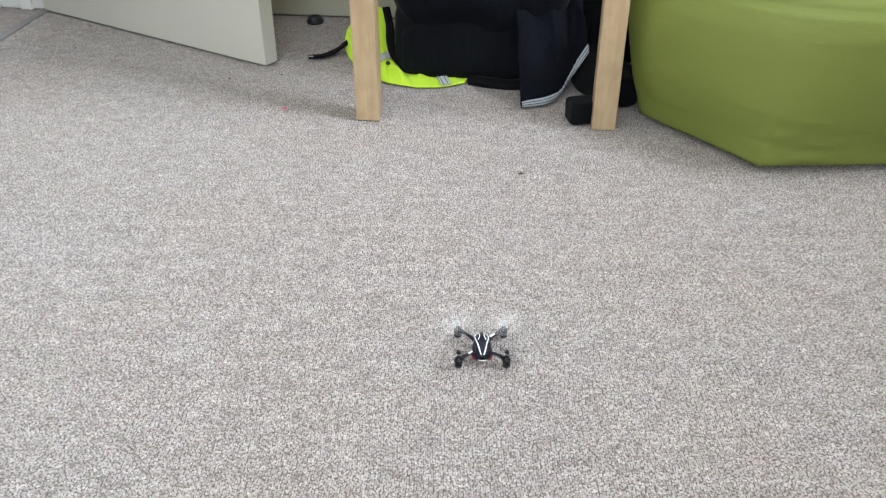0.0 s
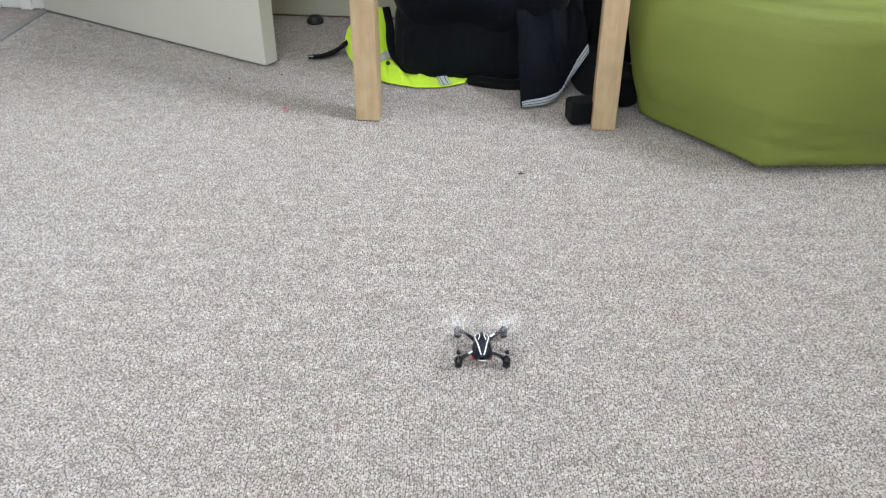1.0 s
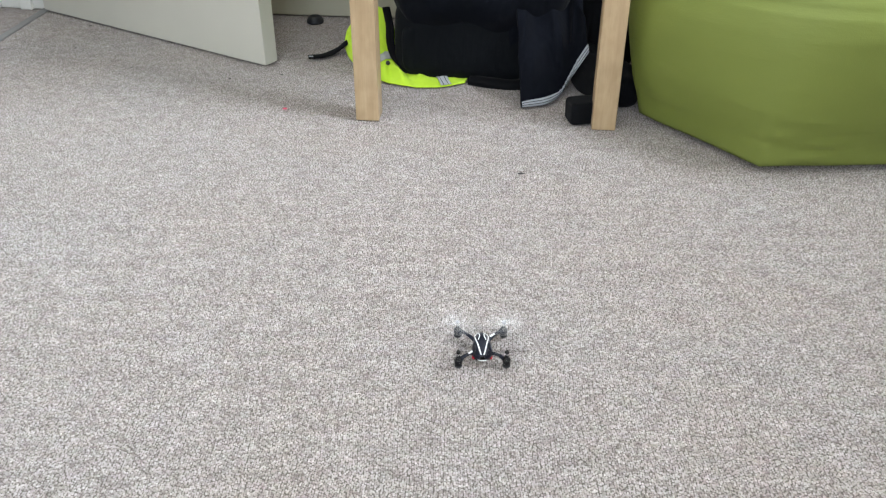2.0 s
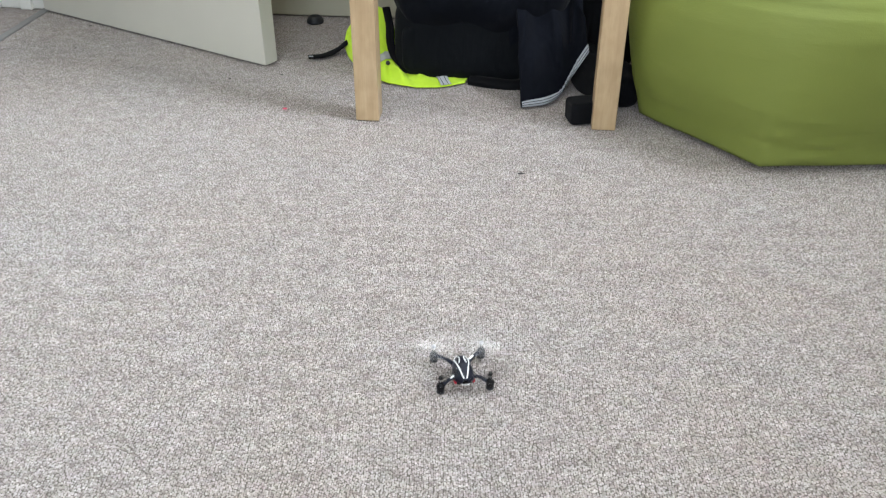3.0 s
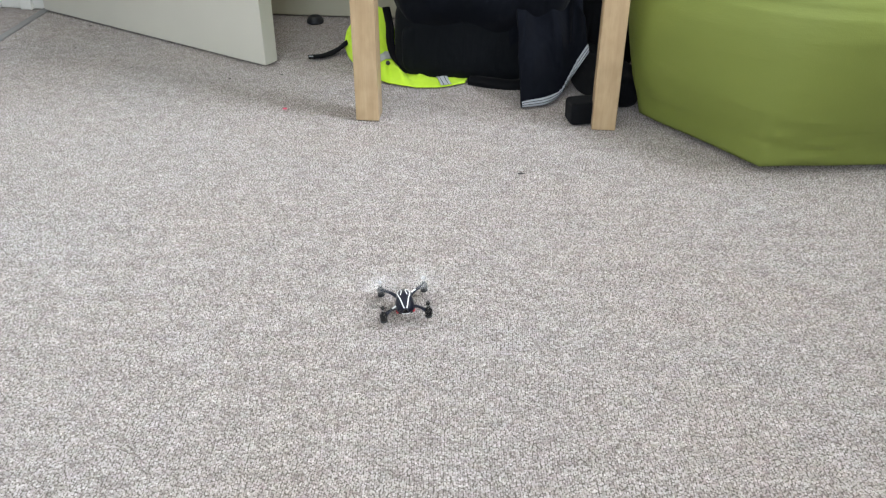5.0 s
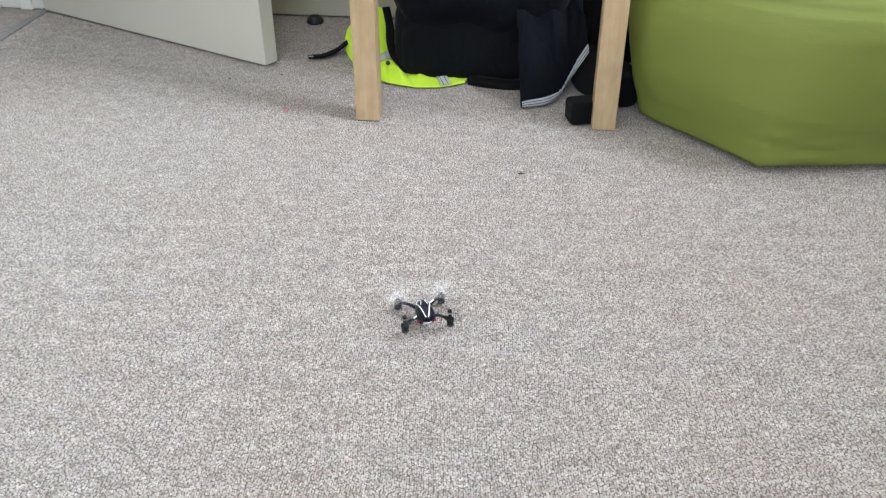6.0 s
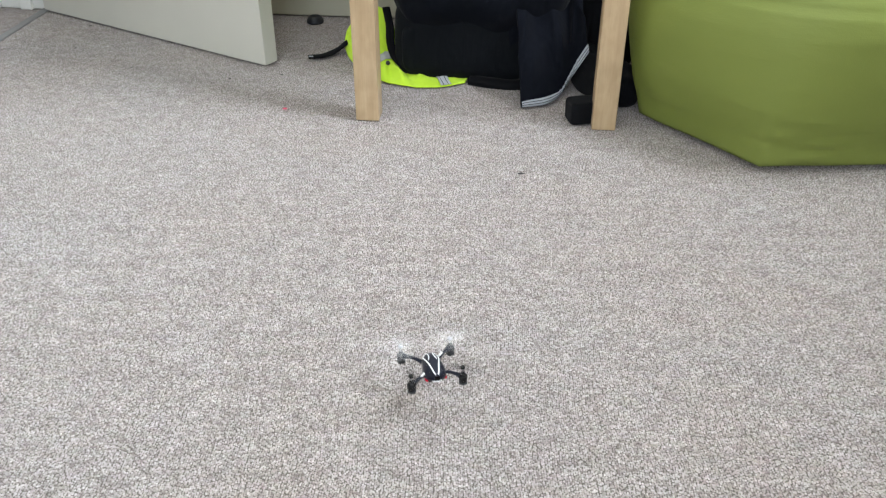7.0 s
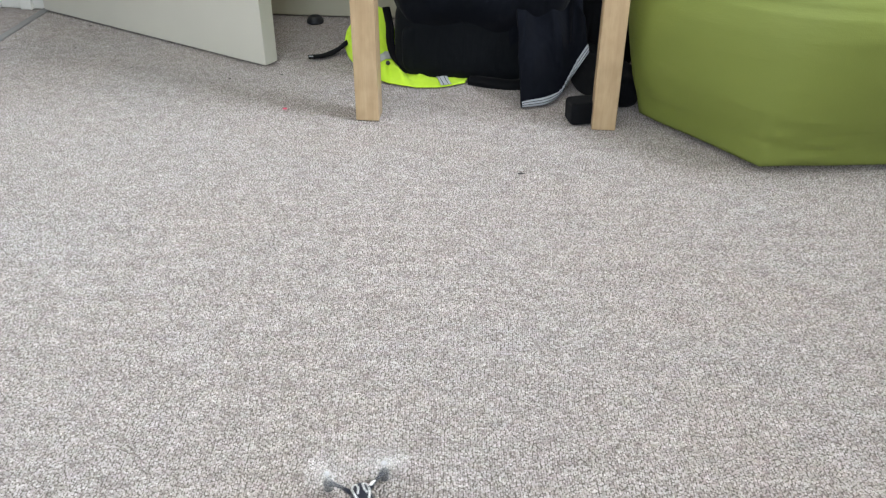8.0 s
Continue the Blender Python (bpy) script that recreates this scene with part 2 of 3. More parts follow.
def tube(bm, pts, radii, sides=10, caps=True, flat=1.0):
    """A tube along points; flat squeezes it in height."""
    pts = [Vector(p) for p in pts]
    rings = []
    for i, p in enumerate(pts):
        d = (pts[min(i + 1, len(pts) - 1)] - pts[max(i - 1, 0)]).normalized()
        side = d.cross(Vector((0, 0, 1)))
        side = side.normalized() if side.length > 1e-4 else Vector((1, 0, 0))
        up = side.cross(d).normalized()
        r = radii[i] if isinstance(radii, (list, tuple)) else radii
        rings.append([bm.verts.new(p + side * (r * math.cos(2 * math.pi * j / sides)) + up * (r * flat * math.sin(2 * math.pi * j / sides))) for j in range(sides)])
    for a, b in zip(rings, rings[1:]):
        for j in range(sides):
            bm.faces.new((a[j], a[(j + 1) % sides], b[(j + 1) % sides], b[j]))
    if caps:
        bm.faces.new(rings[0][::-1])
        bm.faces.new(rings[-1])
    return bm


def lathe(bm, profile, sides=24, m=None):
    """Turns (radius, height) pairs about z."""
    rings = []
    for r, z in profile:
        ring = []
        for j in range(sides):
            a = 2 * math.pi * j / sides
            v = Vector((r * math.cos(a), r * math.sin(a), z))
            ring.append(bm.verts.new(m @ v if m else v))
        rings.append(ring)
    for a, b in zip(rings, rings[1:]):
        for j in range(sides):
            bm.faces.new((a[j], a[(j + 1) % sides], b[(j + 1) % sides], b[j]))
    bm.faces.new(rings[0][::-1])
    bm.faces.new(rings[-1])
    return bm


def smooth_line(pts, n):
    """n points on a smooth curve through the given ones."""
    pts = [Vector(p) for p in pts]
    out = []
    for i in range(n):
        s = i / (n - 1) * (len(pts) - 1)
        k = min(int(s), len(pts) - 2)
        t = s - k
        p0, p1, p2, p3 = pts[max(k - 1, 0)], pts[k], pts[k + 1], pts[min(k + 2, len(pts) - 1)]
        out.append(0.5 * ((2 * p1) + (p2 - p0) * t + (2 * p0 - 5 * p1 + 4 * p2 - p3) * t ** 2 + (3 * p1 - p0 - 3 * p2 + p3) * t ** 3))
    return out


def grid_sheet(bm, fn, nu, nv, thick=0.0):
    """A sheet over 0..1 x 0..1 with real thickness along its normals."""
    P = [[Vector(fn(i / nu, j / nv)) for j in range(nv + 1)] for i in range(nu + 1)]
    top = [[bm.verts.new(p) for p in row] for row in P]
    for i in range(nu):
        for j in range(nv):
            bm.faces.new((top[i][j], top[i + 1][j], top[i + 1][j + 1], top[i][j + 1]))
    if thick:
        low = []
        for i in range(nu + 1):
            row = []
            for j in range(nv + 1):
                a = P[min(i + 1, nu)][j] - P[max(i - 1, 0)][j]
                b = P[i][min(j + 1, nv)] - P[i][max(j - 1, 0)]
                nrm = a.cross(b).normalized()
                row.append(bm.verts.new(P[i][j] - nrm * thick))
            low.append(row)
        for i in range(nu):
            for j in range(nv):
                bm.faces.new((low[i][j + 1], low[i + 1][j + 1], low[i + 1][j], low[i][j]))
        for i in range(nu):
            bm.faces.new((top[i][0], low[i][0], low[i + 1][0], top[i + 1][0]))
            bm.faces.new((top[i][nv], top[i + 1][nv], low[i + 1][nv], low[i][nv]))
        for j in range(nv):
            bm.faces.new((top[0][j], top[0][j + 1], low[0][j + 1], low[0][j]))
            bm.faces.new((top[nu][j], low[nu][j], low[nu][j + 1], top[nu][j + 1]))
    return bm


def lump(bm, centre, radii, square=2.6, folds=0.012, scale=9.0, seed=0.0, floor=0.0, nu=64, nv=40, crease=1.0):
    """A soft stuffed form: a rounded box with creased folds, flattened where it lies on the floor."""
    rings = []
    for j in range(1, nv):
        el = math.pi * (j / nv - 0.5)
        ring = []
        for i in range(nu):
            az = 2 * math.pi * i / nu
            c, s = math.cos(az), math.sin(az)
            ce, se = math.cos(el), math.sin(el)
            pw = lambda x: math.copysign(abs(x) ** (2 / square), x)
            d = Vector((pw(c) * pw(ce), pw(s) * pw(ce), pw(se)))
            p = Vector((d.x * radii[0], d.y * radii[1], d.z * radii[2]))
            q = Vector((p.x * scale + seed, p.y * scale, p.z * scale * 0.6))
            f = noise.noise(q) + 0.5 * (1 - 2 * abs(noise.noise(q * 1.9 + Vector((3, 1, 7))))) * crease
            p += Vector((c * ce, s * ce, se)) * (folds * f)
            p += Vector(centre)
            p.z = max(p.z, floor + 0.002 + 0.001 * (f + 1))
            ring.append(bm.verts.new(p))
        rings.append(ring)
    for a, b in zip(rings, rings[1:]):
        for i in range(nu):
            bm.faces.new((a[i], a[(i + 1) % nu], b[(i + 1) % nu], b[i]))
    bm.faces.new(rings[0][::-1])
    bm.faces.new(rings[-1])
    return bm


def structure(name, bm, material, label, category, smooth=False):
    ob = part(name, bm, material, None, "", smooth)
    return tagged(ob, label, category, "", "structure")


# ---------- the room ----------
def wall_boxes(name, boxes, label):
    bm = bmesh.new()
    for lo, hi in boxes:
        box(bm, lo, hi, 0.0, ROOM)
    return structure(name, bm, WALL, label, "wall")


def build_room():
    # carpeted floor of the room, up to the threshold
    bm = bmesh.new()
    box(bm, (LEFT - 0.003, BACK, -0.05), (RIGHT, FAR, -PILE * 0.8), 0.0, ROOM)
    structure("floor", bm, CARPET, "heathered beige-grey loop-pile carpet over the whole floor", "carpet")
    bm = bmesh.new()
    box(bm, (LEFT - 1.4, BACK, -0.05), (LEFT - 0.006, FAR + 0.6, 0.0), 0.0, ROOM)
    structure("floor_hall", bm, HALL_CARPET, "beige-grey loop-pile carpet beyond the doorway", "carpet")
    # walls
    t = 0.13
    wall_boxes("wall_far", [((LEFT - t, FAR, -0.05), (RIGHT + t, FAR + t, TOP))], "cream painted plaster wall behind the table")
    v0, v1 = WIN_V - WIN_W / 2, WIN_V + WIN_W / 2
    wall_boxes("wall_right", [((RIGHT, BACK - t, -0.05), (RIGHT + t, v0, TOP)), ((RIGHT, v1, -0.05), (RIGHT + t, FAR, TOP)),
                              ((RIGHT, v0, -0.05), (RIGHT + t, v1, WIN_LO)), ((RIGHT, v0, WIN_HI), (RIGHT + t, v1, TOP))], "cream painted wall with a window")
    d0, d1 = FAR - 0.045 - 0.80, FAR - 0.045
    wall_boxes("wall_left", [((LEFT - t, BACK - t, -0.05), (LEFT, d0, TOP)), ((LEFT - t, d0, 2.04), (LEFT, FAR, TOP))], "cream painted wall with a doorway")
    b0, b1 = BWIN_U - BWIN_W / 2, BWIN_U + BWIN_W / 2
    wall_boxes("wall_back", [((LEFT, BACK - t, -0.05), (b0, BACK, TOP)), ((b1, BACK - t, -0.05), (RIGHT, BACK, TOP)),
                             ((b0, BACK - t, -0.05), (b1, BACK, BWIN_LO)), ((b0, BACK - t, BWIN_HI), (b1, BACK, TOP))], "cream painted wall with a window")
    bm = bmesh.new()
    h0, h1 = FAR + 0.5, FAR + 0.6
    for lo, hi in (((LEFT - 1.4, BACK - t, -0.05), (LEFT - 1.3, h1, TOP)), ((LEFT - 1.3, h0, -0.05), (LEFT - 1.1, h1, TOP)),
                   ((LEFT - 0.3, h0, -0.05), (LEFT - t, h1, TOP)), ((LEFT - 1.1, h0, -0.05), (LEFT - 0.3, h1, 1.1)), ((LEFT - 1.1, h0, 2.2), (LEFT - 0.3, h1, TOP)),
                   ((LEFT - 1.3, BACK - t, -0.05), (LEFT - t, BACK, TOP)), ((LEFT - t, FAR + 0.13, -0.05), (LEFT - 0.02, h1, TOP))):
        box(bm, lo, hi, 0.0, ROOM)
    structure("wall_hall", bm, WALL, "cream painted walls of the hall", "wall")
    bm = bmesh.new()
    box(bm, (LEFT - 1.4, BACK - t, TOP), (RIGHT + t, FAR + 0.6, TOP + 0.1), 0.0, ROOM)
    structure("ceiling", bm, CEIL, "plain white painted ceiling", "ceiling")
    # baseboard on the far wall, with a rounded top
    bm = bmesh.new()
    box(bm, (LEFT + 0.02, FAR - 0.016, 0.001), (RIGHT, FAR - 0.001, 0.13), 0.004, ROOM)
    structure("baseboard", bm, TRIM, "cream gloss-painted baseboard along the far wall", "baseboard")
    # window frames in both openings
    for name, m, w, lo, hi in (("window_1", ROOM @ pose(RIGHT + 0.07, WIN_V, 0, 0, 0, 90), WIN_W, WIN_LO, WIN_HI),
                               ("window_2", ROOM @ pose(BWIN_U, BACK - 0.07, 0), BWIN_W, BWIN_LO, BWIN_HI),
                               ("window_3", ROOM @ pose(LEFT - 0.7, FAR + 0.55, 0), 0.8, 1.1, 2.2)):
        top = thing(name, m, "white-framed window letting daylight in", "window", "", "structure")
        h = w / 2
        for lo3, hi3, n in (((-h, -0.025, lo), (-h + 0.05, 0.025, hi), "frame"), ((h - 0.05, -0.025, lo), (h, 0.025, hi), "frame"),
                            ((-h + 0.05, -0.025, lo), (h - 0.05, 0.025, lo + 0.05), "frame"), ((-h + 0.05, -0.025, hi - 0.05), (h - 0.05, 0.025, hi), "frame"),
                            ((-0.02, -0.02, lo + 0.05), (0.02, 0.02, hi - 0.05), "mullion")):
            bm = bmesh.new()
            box(bm, lo3, hi3, 0.003)
            part(n, bm, JAMB, top, "", False)


def build_doorway():
    # white lining and stop of the far jamb, in the corner
    frame_ob = thing("door_frame", ROOM.copy(), "white gloss-painted door frame at the wall corner", "door frame", "", "structure")
    v = FAR - 0.002
    for lo, hi, n in (((LEFT - 0.135, v - 0.030, 0.0), (LEFT + 0.002, v, 2.04), "lining"),
                      ((LEFT - 0.075, v - 0.044, 0.0), (LEFT - 0.040, v - 0.030, 2.02), "stop"),
                      ((LEFT - 0.150, v - 0.040, 0.0), (LEFT - 0.1355, v + 0.02, 2.06), "architrave")):
        bm = bmesh.new()
        box(bm, lo, hi, 0.004)
        part(n, bm, JAMB, frame_ob, "", False)
    # metal strip under the closed door
    bm = bmesh.new()
    prof = [(-0.011, 0.0), (-0.0098, 0.003), (-0.004, 0.005), (0.004, 0.005), (0.0098, 0.003), (0.011, 0.0)]
    ends = []
    for vv in (1.34, FAR - 0.034):
        ends.append([bm.verts.new(ROOM @ Vector((LEFT - 0.007 + a + 0.02 * (FAR - vv), vv, z))) for a, z in prof])
    for i in range(len(prof) - 1):
        bm.faces.new((ends[0][i], ends[1][i], ends[1][i + 1], ends[0][i + 1]))
    bm.faces.new(ends[0])
    bm.faces.new(ends[1][::-1])
    structure("threshold", bm, STRIP, "worn grey metal carpet strip across the doorway", "threshold strip")


def build_door():
    # swung into the room about its hinge by the far jamb
    hinge, free = Vector((-1.064, 2.260, 0)), Vector((-0.3995, 1.839, 0))
    d = free - hinge
    turn = math.degrees(math.atan2(d.y, d.x))
    door = thing("door", pose(hinge.x, hinge.y, 0.0, 0, 0, turn), "off-white painted flush door standing half open over the carpet", "door", "", "structure")
    w = d.length
    bm = bmesh.new()
    box(bm, (0, 0, 0.004), (w, 0.040, 1.98), 0.0016)
    part("leaf", bm, DOOR, door, "", False)
    bm = bmesh.new()
    lathe(bm, [(0.026, 0.0), (0.026, 0.006), (0.010, 0.010), (0.010, 0.045)], 20, pose(w - 0.06, 0, 1.0, 90, 0, 0))
    tube(bm, smooth_line([(w - 0.06, -0.045, 1.0), (w - 0.10, -0.05, 1.0), (w - 0.17, -0.047, 0.998)], 10), 0.008)
    part("door_handle", bm, STEEL, door, "brushed steel lever handle")
    for z in (0.2, 1.0, 1.75):
        bm = bmesh.new()
        lathe(bm, [(0.006, z), (0.006, z + 0.08)], 12, pose(-0.006, 0.046, 0))
        part("hinge", bm, STEEL, door, "steel hinge knuckle")


def build_stop():
    bm = bmesh.new()
    lathe(bm, [(0.0212, 0.0), (0.0218, 0.003), (0.0205, 0.009), (0.0170, 0.0145), (0.0115, 0.0180), (0.006, 0.0195), (0.001, 0.020)], 28)
    ob = part("door_stop", bm, RUBBER, None, "", True, pose(-0.329, 2.163, 0.0))
    tagged(ob, "small domed black rubber door stop on the carpet", "door stop")


def pile_places():
    """Where the single loops stand, in ribs that wander a little; the nearer ones are marked."""
    rng = np.random.default_rng(11)
    px, py = PITCH
    iy = np.arange(int(0.40 / py), int(2.36 / py))
    ix = np.arange(int(-1.45 / px), int(1.20 / px))
    gx, gy = [a.ravel().astype(float) for a in np.meshgrid(ix, iy)]
    n = gx.size
    column = (0.5 * (ix % 2) + rng.normal(0, 0.10, ix.size))[(gx - ix[0]).astype(int)]
    x = gx * px + rng.normal(0, 0.00042, n)
    y = (gy + column) * py + rng.normal(0, 0.00046, n)
    x, y = x + 0.0016 * np.sin(y * 23 + x * 3) + 0.0009 * np.sin(y * 61 + x * 17 + 2.0) + 0.02 * y, y + 0.0012 * np.sin(x * 37 + y * 11)
    u, v = x * math.cos(TURN) + y * math.sin(TURN), -x * math.sin(TURN) + y * math.cos(TURN)
    keep = (u > LEFT + 0.004) & (u < 0.80) & (v > 0.54) & (v < FAR - 0.017)
    near = y + rng.uniform(-0.12, 0.12, n) + 0.9 * np.maximum(0, np.abs(x) - 0.50) < 1.22
    return x[keep], y[keep], near[keep]


def loop_pile(name, x, y, profile):
    """Uneven loops at the places given, as one mesh. profile: (share of the pitch, depth) of each four-cornered ring under the tip."""
    rng = np.random.default_rng(7)
    px, py = PITCH
    n = x.size
    tip = rng.uniform(-0.0006, 0.0002, n)
    wide = rng.uniform(0.86, 1.18, n)
    turn = rng.normal(0, 0.45, n) + math.pi / 4
    leanx, leany = rng.normal(0, 0.00035, n), rng.normal(0, 0.00040, n)
    k = 4 * len(profile) + 1
    co = np.empty((n, k, 3))
    for r, (share, deep) in enumerate(profile):
        for c in range(4):
            a = turn + c * math.pi / 2
            rise = 1 - deep / PILE
            co[:, 4 * r + c, 0] = x + px * share * wide * np.cos(a) + leanx * rise
            co[:, 4 * r + c, 1] = y + py * share * wide * np.sin(a) + leany * rise
            co[:, 4 * r + c, 2] = tip * rise - deep
    co[:, k - 1] = np.stack((x + leanx, y + leany, tip), 1)
    tris = []
    for r in range(len(profile) - 1):
        for c in range(4):
            a, b, d, e = 4 * r + c, 4 * r + (c + 1) % 4, 4 * r + 4 + (c + 1) % 4, 4 * r + 4 + c
            tris += [(a, b, d), (a, d, e)]
    top = 4 * len(profile) - 4
    tris += [(top + c, top + (c + 1) % 4, k - 1) for c in range(4)]
    idx = (np.array(tris)[None] + (np.arange(n) * k)[:, None, None]).reshape(-1)
    me = bpy.data.meshes.new(name)
    me.vertices.add(n * k)
    me.vertices.foreach_set("co", co.astype(np.float32).ravel())
    me.loops.add(idx.size)
    me.loops.foreach_set("vertex_index", idx.astype(np.int32))
    me.polygons.add(idx.size // 3)
    me.polygons.foreach_set("loop_start", np.arange(0, idx.size, 3, dtype=np.int32))
    me.update(calc_edges=True)
    me.polygons.foreach_set("use_smooth", np.ones(idx.size // 3, dtype=bool))
    me.materials.append(PILE_YARN)
    ob = new(name, me)
    ob.parent = bpy.data.objects["floor"]
    return tagged(ob, "heathered beige-grey carpet loops", "", "", "stuff")


build_room()
pile_x, pile_y, pile_near = pile_places()
bm = bmesh.new()
box(bm, (LEFT + 0.003, 0.54, -PILE * 0.8), (0.80, FAR - 0.0165, -PILE * 0.72), 0.0, ROOM)
part("backing", bm, BACKING, bpy.data.objects["floor"], "woven backing under the loops, darkened for the shade between them", False)
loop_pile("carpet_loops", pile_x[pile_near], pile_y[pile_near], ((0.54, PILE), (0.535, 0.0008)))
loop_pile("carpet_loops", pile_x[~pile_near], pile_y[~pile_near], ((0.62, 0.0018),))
build_doorway()
build_door()
build_stop()

# ---------- table ----------


def build_table():
    m = pose(-0.171, 1.548, 0, 0, 0, -5.6)
    table = thing("table", m, "birch table with square legs standing against the wall", "table")
    s, span, deep = 0.0455, 0.4585, 0.585
    for u, v in ((0, 0), (span, 0), (0, deep), (span, deep)):
        bm = bmesh.new()
        box(bm, (u, v, 0.0005), (u + s, v + s, 0.70), 0.0022)
        part("leg", bm, BIRCH, table, "", False)
    for lo, hi in (((s, 0.010, 0.63), (span, 0.030, 0.70)), ((s, deep + 0.015, 0.63), (span, deep + 0.035, 0.70)),
                   ((0.010, s, 0.63), (0.030, deep, 0.70)), ((span + 0.015, s, 0.63), (span + 0.035, deep, 0.70))):
        bm = bmesh.new()
        box(bm, lo, hi, 0.002)
        part("apron", bm, BIRCH, table, "", False)
    bm = bmesh.new()
    box(bm, (-0.04, -0.05, 0.7005), (span + s + 0.04, deep + s + 0.012, 0.728), 0.003)
    part("tabletop", bm, BIRCH, table, "", False)


build_table()

# ---------- pouf ----------


def build_pouf():
    centre, R = Vector((0.6905, 1.5950, 0)), 0.2955
    H = 0.37
    n, rows = 144, 64
    start = math.atan2(1.348 - centre.y, 0.562 - centre.x)      # one corner of the six-sided base
    bm = bmesh.new()
    rings = []
    for j in range(rows + 1):
        t = j / rows
        ring = []
        for i in range(n):
            az = 2 * math.pi * i / n
            # the corner beside the table has slipped forward
            off = (az - start + math.pi / 3 + math.pi) % (2 * math.pi) - math.pi
            rel = (az - 0.095 * math.exp(-(off / 0.5) ** 2) - start) % (math.pi / 3) - math.pi / 6
            hexa = math.cos(math.pi / 6) / math.cos(rel)
            # corners are rounded off, the foremost least
            front = math.cos(az - start) > 0.87
            hexa -= (0.004 if front else 0.024) * math.exp(-((math.pi / 6 - abs(rel)) / 0.13) ** 2)
            # side wall up to t = 0.62, then the domed top
            if t < 0.62:
                k = t / 0.62
                z = 0.29 * k
                blend = min(1.0, (k / 0.85) ** 1.1)
                r = R * ((1 - blend) * (hexa * 1.0) + blend * 0.985) * (1 + 0.112 * math.sin(math.pi * k * 0.75) ** 0.8)
                # it slumps towards the table
                r *= 1 + 0.062 * max(0.0, -math.cos(az)) ** 3 * math.sin(math.pi * min(1.0, k * 0.9 + 0.10))
                # the cover turns under along its lower seam
                r *= 1 + 0.030 * max(0.0, 1 - k / 0.20)
                if k < 0.048:
                    r *= 1 - 0.16 * (1 - k / 0.048) ** 0.8
            else:
                k = (t - 0.62) / 0.38
                ang = k * math.pi / 2
                z = 0.29 + (H - 0.29) * math.sin(ang) ** 0.9
                r = R * 1.053 * max(0.001, math.cos(ang) ** 0.62)
            p = Vector((math.cos(az) * r, math.sin(az) * r, z))
            q = p * 5.0 + Vector((4.1, 2.2, 0))
            q.z *= 2.4
            f = noise.noise(q) + 0.45 * noise.noise(q * 2.3)
            # gathers that pull in towards each lower corner
            corner = max(0.0, math.cos(3 * (az - start - 0.24))) ** 3
            pull = corner * math.exp(-((z - 0.055) / 0.045) ** 2) * (0.6 + 0.8 * noise.noise(Vector((az * 5, z * 30, 1.7))))
            f2 = (math.sin(z * 175 + az * 9) + 0.7 * math.sin(z * 250 - az * 7)) * pull
            p += Vector((math.cos(az), math.sin(az), 0)) * (0.0026 * f * min(1, z / 0.04) + 0.0032 * f2)
            p.z = max(0.0015, p.z)
            ring.append(bm.verts.new(p))
        rings.append(ring)
    for a, b in zip(rings, rings[1:]):
        for i in range(n):
            bm.faces.new((a[i], a[(i + 1) % n], b[(i + 1) % n], b[i]))
    bm.faces.new(rings[0][::-1])
    bm.faces.new(rings[-1])
    ob = thing("beanbag_pouf", Matrix.Translation(centre), "", "")
    part("cover", bm, POUF, ob)
    # underside made black to deepen the contact shadow below the cover
    bm = bmesh.new()
    lathe(bm, [(R * 0.84, 0.0004), (R * 0.865, 0.0012), (R * 0.87, 0.003), (R * 0.84, 0.0045)], 6, Matrix.Rotation(start, 4, "Z"))
    part("base", bm, BLACK, ob, "underside, blackened for the shade under the cover", False)
    tagged(ob, "plump olive-green leatherette beanbag pouf with a six-sided base", "beanbag")


build_pouf()

# ---------- heap of clothes and bags under the table ----------


def build_backpack():
    top = thing("backpack", pose(0.040, 1.884, 0, 0, 0, -4), "charcoal nylon backpack lying under the table", "backpack")
    bm = bmesh.new()
    lump(bm, (0.02, 0, 0.083), (0.160, 0.140, 0.092), 5.0, 0.006, 8, 1.3)
    part("body", bm, CHAR, top)
    bm = bmesh.new()
    lump(bm, (-0.06, -0.112, 0.070), (0.06, 0.024, 0.055), 4.5, 0.003, 14, 5.3, -0.02, 40, 26)
    part("side_pocket", bm, CHAR, top)
    bm = bmesh.new()
    pts = smooth_line([(-0.169, 0.006, 0.118), (-0.158, -0.025, 0.087), (-0.153, -0.060, 0.060), (-0.138, -0.098, 0.038), (-0.110, -0.120, 0.020)], 24)
    tube(bm, pts, 0.009, 10, True, 0.3)
    part("strap", bm, BLACK, top, "black webbing strap")
    bm = bmesh.new()
    pts = smooth_line([(0.03, -0.13, 0.004), (0.07, -0.148, 0.006), (0.13, -0.152, 0.004), (0.17, -0.12, 0.01)], 24)
    tube(bm, pts, 0.017, 10, True, 0.7)
    part("strap", bm, BLACK, top, "black webbing strap")
    bm = bmesh.new()
    pts = smooth_line([(-0.15, 0.08, 0.03), (-0.22, 0.055, 0.040), (-0.262, 0.026, 0.030), (-0.290, 0.014, 0.012), (-0.318, -0.006, 0.006), (-0.350, -0.017, 0.006)], 40)
    tube(bm, pts, 0.0125, 10, True, 0.22)
    loose = part("strap", bm, BLACK, top, "loose black strap trailing on the carpet")
    bm = bmesh.new()
    box(bm, (-0.348, -0.022, 0.007), (-0.338, -0.016, 0.0092), 0.001)
    part("strap_end", bm, REFLECT, loose, "pale worn strap end", False)


